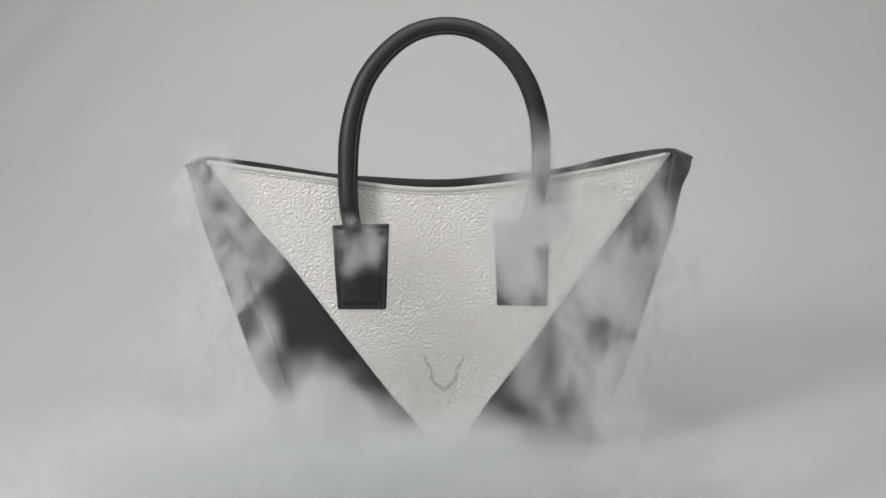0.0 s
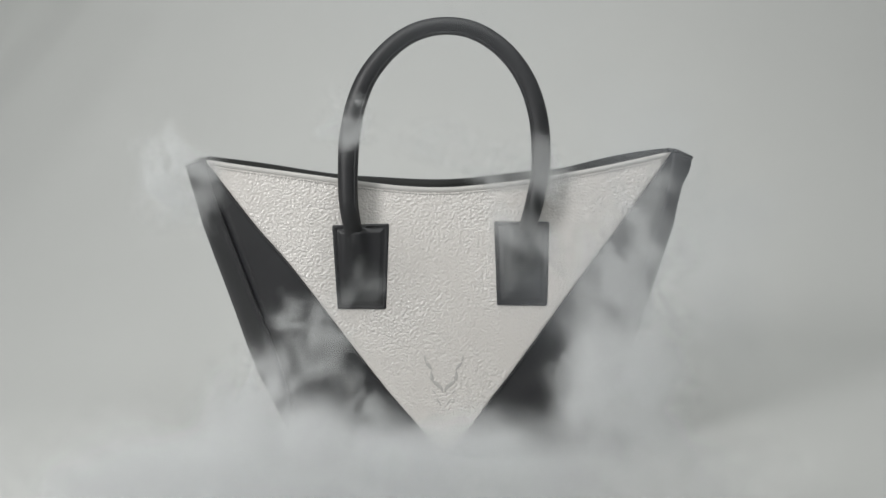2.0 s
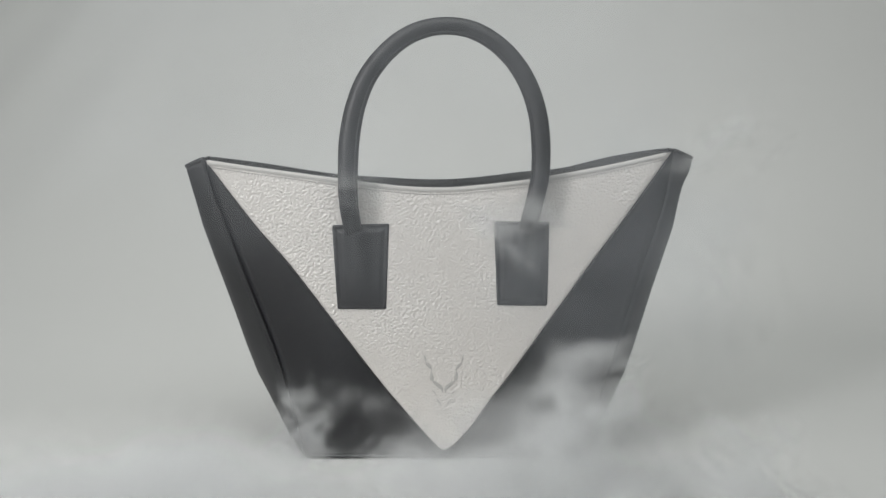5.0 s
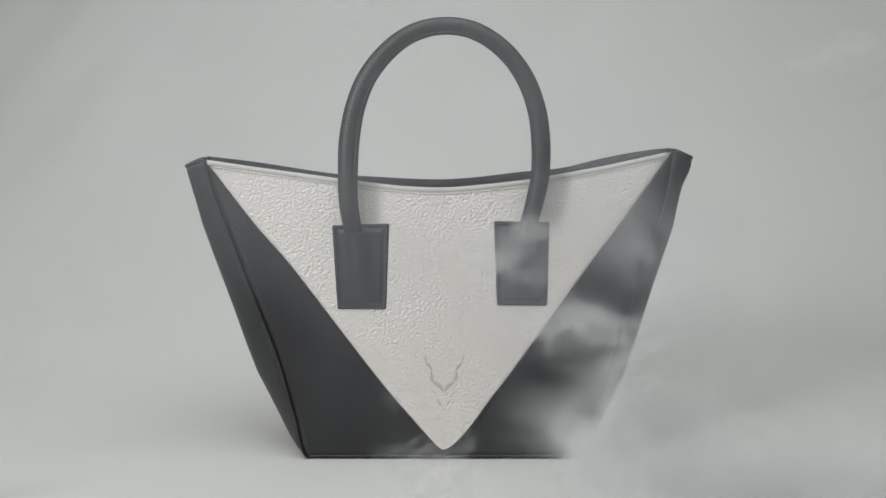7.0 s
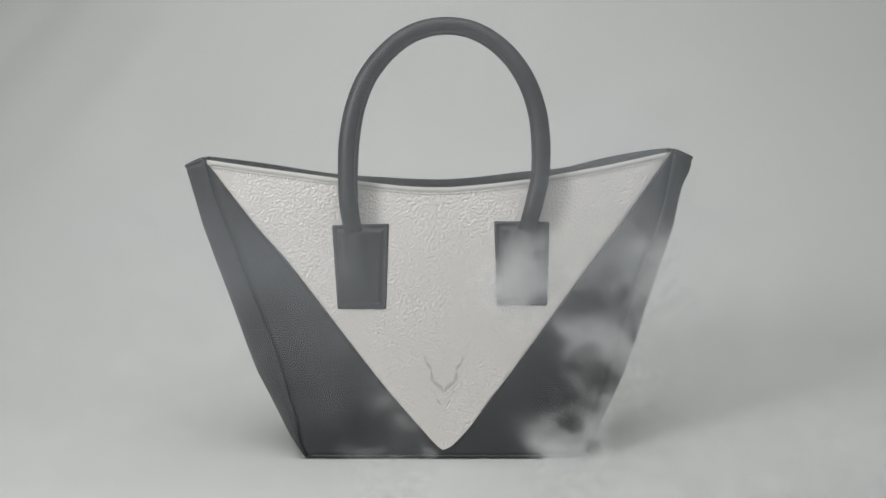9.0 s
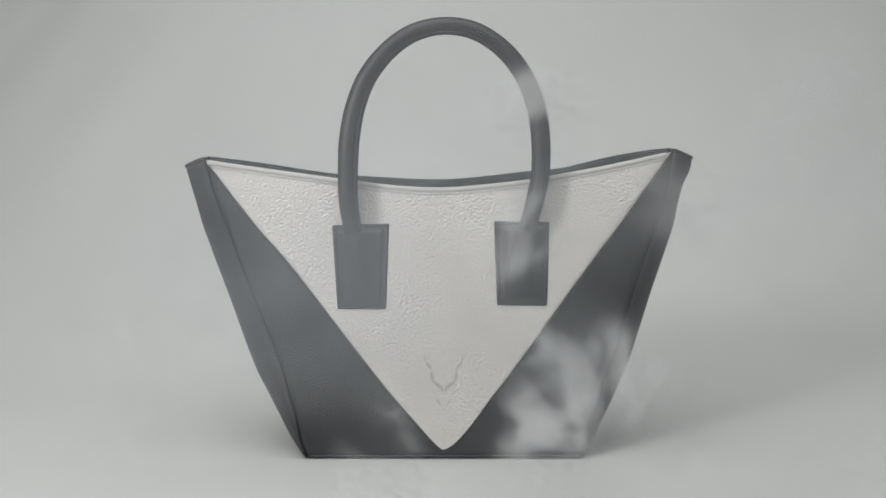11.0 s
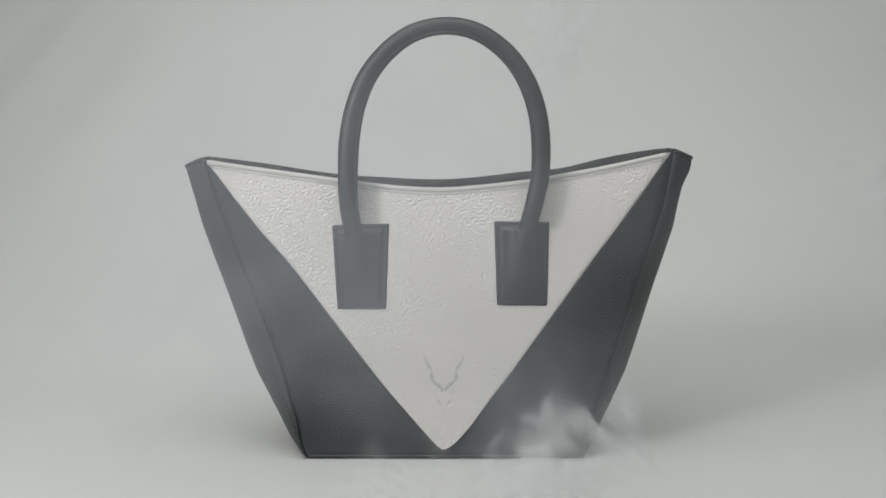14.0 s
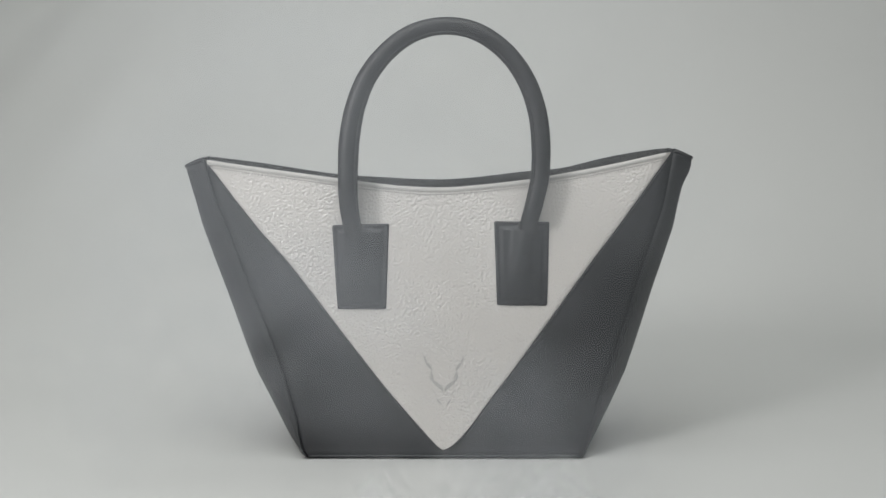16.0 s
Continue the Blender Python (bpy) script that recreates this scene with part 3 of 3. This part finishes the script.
plume("smoke_plume", SMOKE_LABEL, 39, -0.309, 0.069, 0.100, 5, smoke(0.225, 0.29, 0.70, 20.2, 5, 39, 0.68, 0.1),
      [(0, 0.074, 0.155, 0), (0.5, 0.088, 0.151, 8), (1, 0.092, 0.142, 16), (1.5, 0.088, 0.151, 24), (2, 0.112, 0.151, 32), (2.5, 0.125, 0.151, 40), (3, 0.112, 0.184, 48), (4.2, 0.121, 0.147, 64), (5.2, 0.108, 0.142, 78), (6.5, 0.100, 0.147, 94), (7, 0.108, 0.167, 102), (7.5, 0.092, 0.134, 110), (8, 0.112, 0.142, 118), (8.5, 0.104, 0.163, 126), (9.2, 0.125, 0.140, 136), (10.2, 0.109, 0.130, 150), (11.5, 0.082, 0.126, 168), (12.5, 0.088, 0.109, 182), (13, 0.076, 0.090, 190), (14, 0.060, 0.077, 205), (15, 0.058, 0.058, 218), (16, 0.048, 0.041, 230)])
plume("smoke_plume", SMOKE_LABEL, 40, -0.322, 0.074, 0.080, 5, smoke(0.211, 0.30, 0.70, 21.2, 5, 40, 0.60, 0.1),
      [(0, 0.118, 0.154, 0), (0.5, 0.111, 0.129, -10), (1, 0.107, 0.123, -18), (1.5, 0.103, 0.133, -26), (2, 0.134, 0.162, -34), (2.5, 0.138, 0.182, -42), (3, 0.122, 0.154, -50), (3.5, 0.111, 0.137, -58), (4.2, 0.099, 0.121, -68), (5.2, 0.103, 0.133, -80), (6.5, 0.122, 0.184, -96), (7, 0.122, 0.164, -104), (7.5, 0.120, 0.170, -112), (8, 0.122, 0.194, -120), (8.5, 0.123, 0.214, -128), (9.2, 0.137, 0.210, -140), (10.2, 0.134, 0.170, -156), (11.5, 0.111, 0.137, -176), (12, 0.118, 0.152, -184), (12.5, 0.111, 0.133, -192), (13, 0.113, 0.143, -200), (14, 0.111, 0.090, -215), (15, 0.108, 0.067, -228), (16, 0.088, 0.033, -240)])
plume("smoke_plume", SMOKE_LABEL, 41, -0.335, 0.087, 0.067, 6, smoke(0.203, 0.20, 0.68, 18.4, 5, 41, 0.68, 0.1),
      [(0, 0.125, 0.092, 0), (2, 0.121, 0.106, 14), (3, 0.109, 0.102, 22), (4.2, 0.082, 0.110, 32), (5.2, 0.082, 0.106, 40), (6.5, 0.109, 0.102, 50), (7.5, 0.102, 0.100, 58), (8, 0.086, 0.098, 62), (8.5, 0.070, 0.096, 66), (9.2, 0.094, 0.090, 72), (10.2, 0.082, 0.100, 80), (11.5, 0.070, 0.111, 90), (12.5, 0.074, 0.103, 98), (13.5, 0.070, 0.082, 106), (14.5, 0.070, 0.059, 114), (16, 0.071, 0.030, 124)])
plume("smoke_wisp", SMOKE_LABEL, 42, -0.348, 0.051, 0.072, 3, smoke(0.23, 0.29, 0.70, 22.1, 5, 42, 0.60, 0.1),
      [(0, 0.150, 0.277, 0), (0.5, 0.147, 0.264, 10), (1, 0.154, 0.273, 18), (1.5, 0.147, 0.249, 26), (2, 0.150, 0.266, 34), (2.5, 0.154, 0.277, 42), (3.5, 0.154, 0.279, 56), (4.2, 0.169, 0.290, 66), (5.5, 0.206, 0.313, 80), (7, 0.268, 0.358, 95), (16, 0.416, 0.380, 120)])
plume("smoke_wisp", SMOKE_LABEL, 43, -0.361, 0.065, 0.104, 3, smoke(0.192, 0.17, 0.68, 12.9, 4, 43, 0.52, 0.1),
      [(0, 0.420, 0.201, 0), (3, 0.315, 0.208, -6), (4.2, 0.231, 0.216, -10), (5.2, 0.179, 0.224, -16), (6.5, 0.137, 0.239, -26), (7.2, 0.137, 0.246, -32), (8, 0.141, 0.250, -38), (8.5, 0.132, 0.235, -42), (9.2, 0.133, 0.254, -48), (10.2, 0.148, 0.269, -56), (11.5, 0.181, 0.280, -66), (13, 0.243, 0.295, -78), (16, 0.413, 0.309, -95)])
plume("smoke_plume", SMOKE_LABEL, 44, -0.374, 0.052, 0.074, 8, smoke(0.228, 0.07, 0.52, 16.6, 4, 44, 0.68, 0.1),
      [(0, 0.054, 0.240, 0), (0.5, 0.054, 0.246, 8), (0.9, 0.059, 0.251, 16), (1.3, 0.076, 0.225, 24), (1.7, 0.099, 0.180, 32), (2.1, 0.116, 0.135, 40), (2.6, 0.130, 0.085, 48), (3.5, 0.151, 0.034, 56), (5, 0.274, -0.014, 62), (16, 0.467, -0.034, 80)])
plume("smoke_wisp", SMOKE_LABEL, 45, -0.387, 0.051, 0.068, 5, smoke(0.198, 0.23, 0.68, 18.4, 5, 45, 0.68, 0.1),
      [(0, 0.064, 0.209, 0), (0.5, 0.053, 0.231, -8), (1, 0.051, 0.234, -16), (2, 0.052, 0.240, -30), (3, 0.051, 0.234, -44), (4.2, 0.053, 0.242, -60), (5.2, 0.050, 0.253, -72), (6.5, 0.056, 0.249, -88), (7, 0.053, 0.238, -94), (8, 0.050, 0.238, -106), (8.5, 0.053, 0.220, -112), (9.2, 0.053, 0.231, -120), (10.5, 0.060, 0.249, -134), (11.5, 0.053, 0.253, -146), (12.2, 0.054, 0.278, -154), (13, 0.063, 0.328, -162), (14, 0.076, 0.383, -172), (15, 0.093, 0.452, -182), (16, 0.102, 0.499, -190)])
plume("smoke_wisp", SMOKE_LABEL, 46, -0.400, 0.045, 0.061, 5, smoke(0.198, 0.23, 0.66, 17.5, 4, 46, 0.60, 0.1),
      [(0, 0.170, 0.044, 0), (5, 0.122, 0.075, 20), (6.5, 0.104, 0.097, 30), (7.5, 0.092, 0.134, 40), (8, 0.085, 0.160, 46), (8.5, 0.072, 0.193, 52), (9, 0.055, 0.224, 58), (9.5, 0.053, 0.248, 64), (10, 0.057, 0.277, 70), (11, 0.061, 0.338, 80), (12, 0.061, 0.399, 90), (13, 0.060, 0.462, 98), (16, 0.059, 0.502, 110)])
plume("smoke_wisp", SMOKE_LABEL, 47, -0.413, 0.039, 0.039, 5, smoke(0.211, 0.29, 0.68, 25.8, 5, 47, 0.75, 0.1),
      [(0, -0.050, 0.246, 0), (0.5, -0.054, 0.267, 12), (1, -0.057, 0.283, 24), (1.5, -0.058, 0.297, 36), (2, -0.058, 0.319, 48), (2.5, -0.044, 0.356, 60), (3, -0.032, 0.391, 72), (3.5, -0.028, 0.443, 84), (16, -0.031, 0.492, 110)])
plume("smoke_wisp", SMOKE_LABEL, 48, -0.426, 0.038, 0.048, 2, smoke(0.208, 0.39, 0.72, 27.6, 5, 48, 0.52, 0.1),
      [(0, -0.099, 0.131, 0), (1, -0.084, 0.156, 16), (1.5, -0.070, 0.184, 26), (2, -0.053, 0.219, 36), (2.5, -0.046, 0.236, 46), (3, -0.047, 0.236, 56), (3.5, -0.049, 0.236, 64), (4.2, -0.049, 0.246, 76), (5, -0.052, 0.284, 88), (6.3, -0.055, 0.347, 104), (7.2, -0.057, 0.406, 116), (8.2, -0.060, 0.463, 128), (16, -0.060, 0.495, 150)])
plume("smoke_wisp", SMOKE_LABEL, 49, -0.439, 0.032, 0.047, 4, smoke(0.194, 0.29, 0.70, 23.9, 5, 49, 0.60, 0.1),
      [(0, 0.055, 0.306, 0), (0.5, 0.048, 0.330, -12), (1, 0.053, 0.317, -22), (1.5, 0.055, 0.288, -34), (2, 0.055, 0.299, -44), (2.5, 0.057, 0.309, -54), (3, 0.058, 0.304, -64), (3.5, 0.056, 0.327, -74), (4.2, 0.052, 0.369, -86), (5, 0.037, 0.432, -98), (16, 0.031, 0.485, -120)])
plume("smoke_wisp", SMOKE_LABEL, 50, -0.452, 0.095, 0.030, 4, smoke(0.225, 0.25, 0.66, 20.2, 4, 50, 0.75, 0.1),
      [(0, 0.073, 0.292, 0), (0.5, 0.038, 0.291, 4), (1, 0.021, 0.292, 8), (1.5, 0.016, 0.293, 12), (2, 0.021, 0.300, 18), (2.5, 0.037, 0.317, 24), (3, 0.063, 0.349, 32), (4, 0.100, 0.430, 44), (16, 0.130, 0.481, 60)])
plume("smoke_plume", SMOKE_LABEL, 51, -0.465, 0.091, 0.048, 10, smoke(0.217, 0.17, 0.62, 20.2, 5, 51, 0.68, 0.1),
      [(0, -0.073, 0.154, 0), (0.5, -0.070, 0.151, 6), (1, -0.073, 0.144, 10), (1.5, -0.078, 0.141, 14), (2, -0.080, 0.132, 18), (2.5, -0.086, 0.122, 22), (3.2, -0.116, 0.109, 26), (4.2, -0.208, 0.099, 32), (5.2, -0.356, 0.095, 38), (16, -0.422, 0.095, 60)])
plume("smoke_plume", SMOKE_LABEL, 52, -0.478, 0.061, 0.098, 5, smoke(0.225, 0.19, 0.64, 22.1, 5, 52, 0.52, 0.1),
      [(0, 0.092, 0.201, 0), (0.5, 0.093, 0.205, -8), (1, 0.092, 0.198, -14), (1.5, 0.097, 0.189, -22), (2, 0.106, 0.179, -30), (2.5, 0.116, 0.156, -38), (3.2, 0.136, 0.123, -46), (4.2, 0.173, 0.083, -56), (5.5, 0.265, 0.053, -64), (16, 0.461, 0.036, -80)])


def motions():
    for ob, rows in DRIFT:
        walk(ob, rows)


motions()
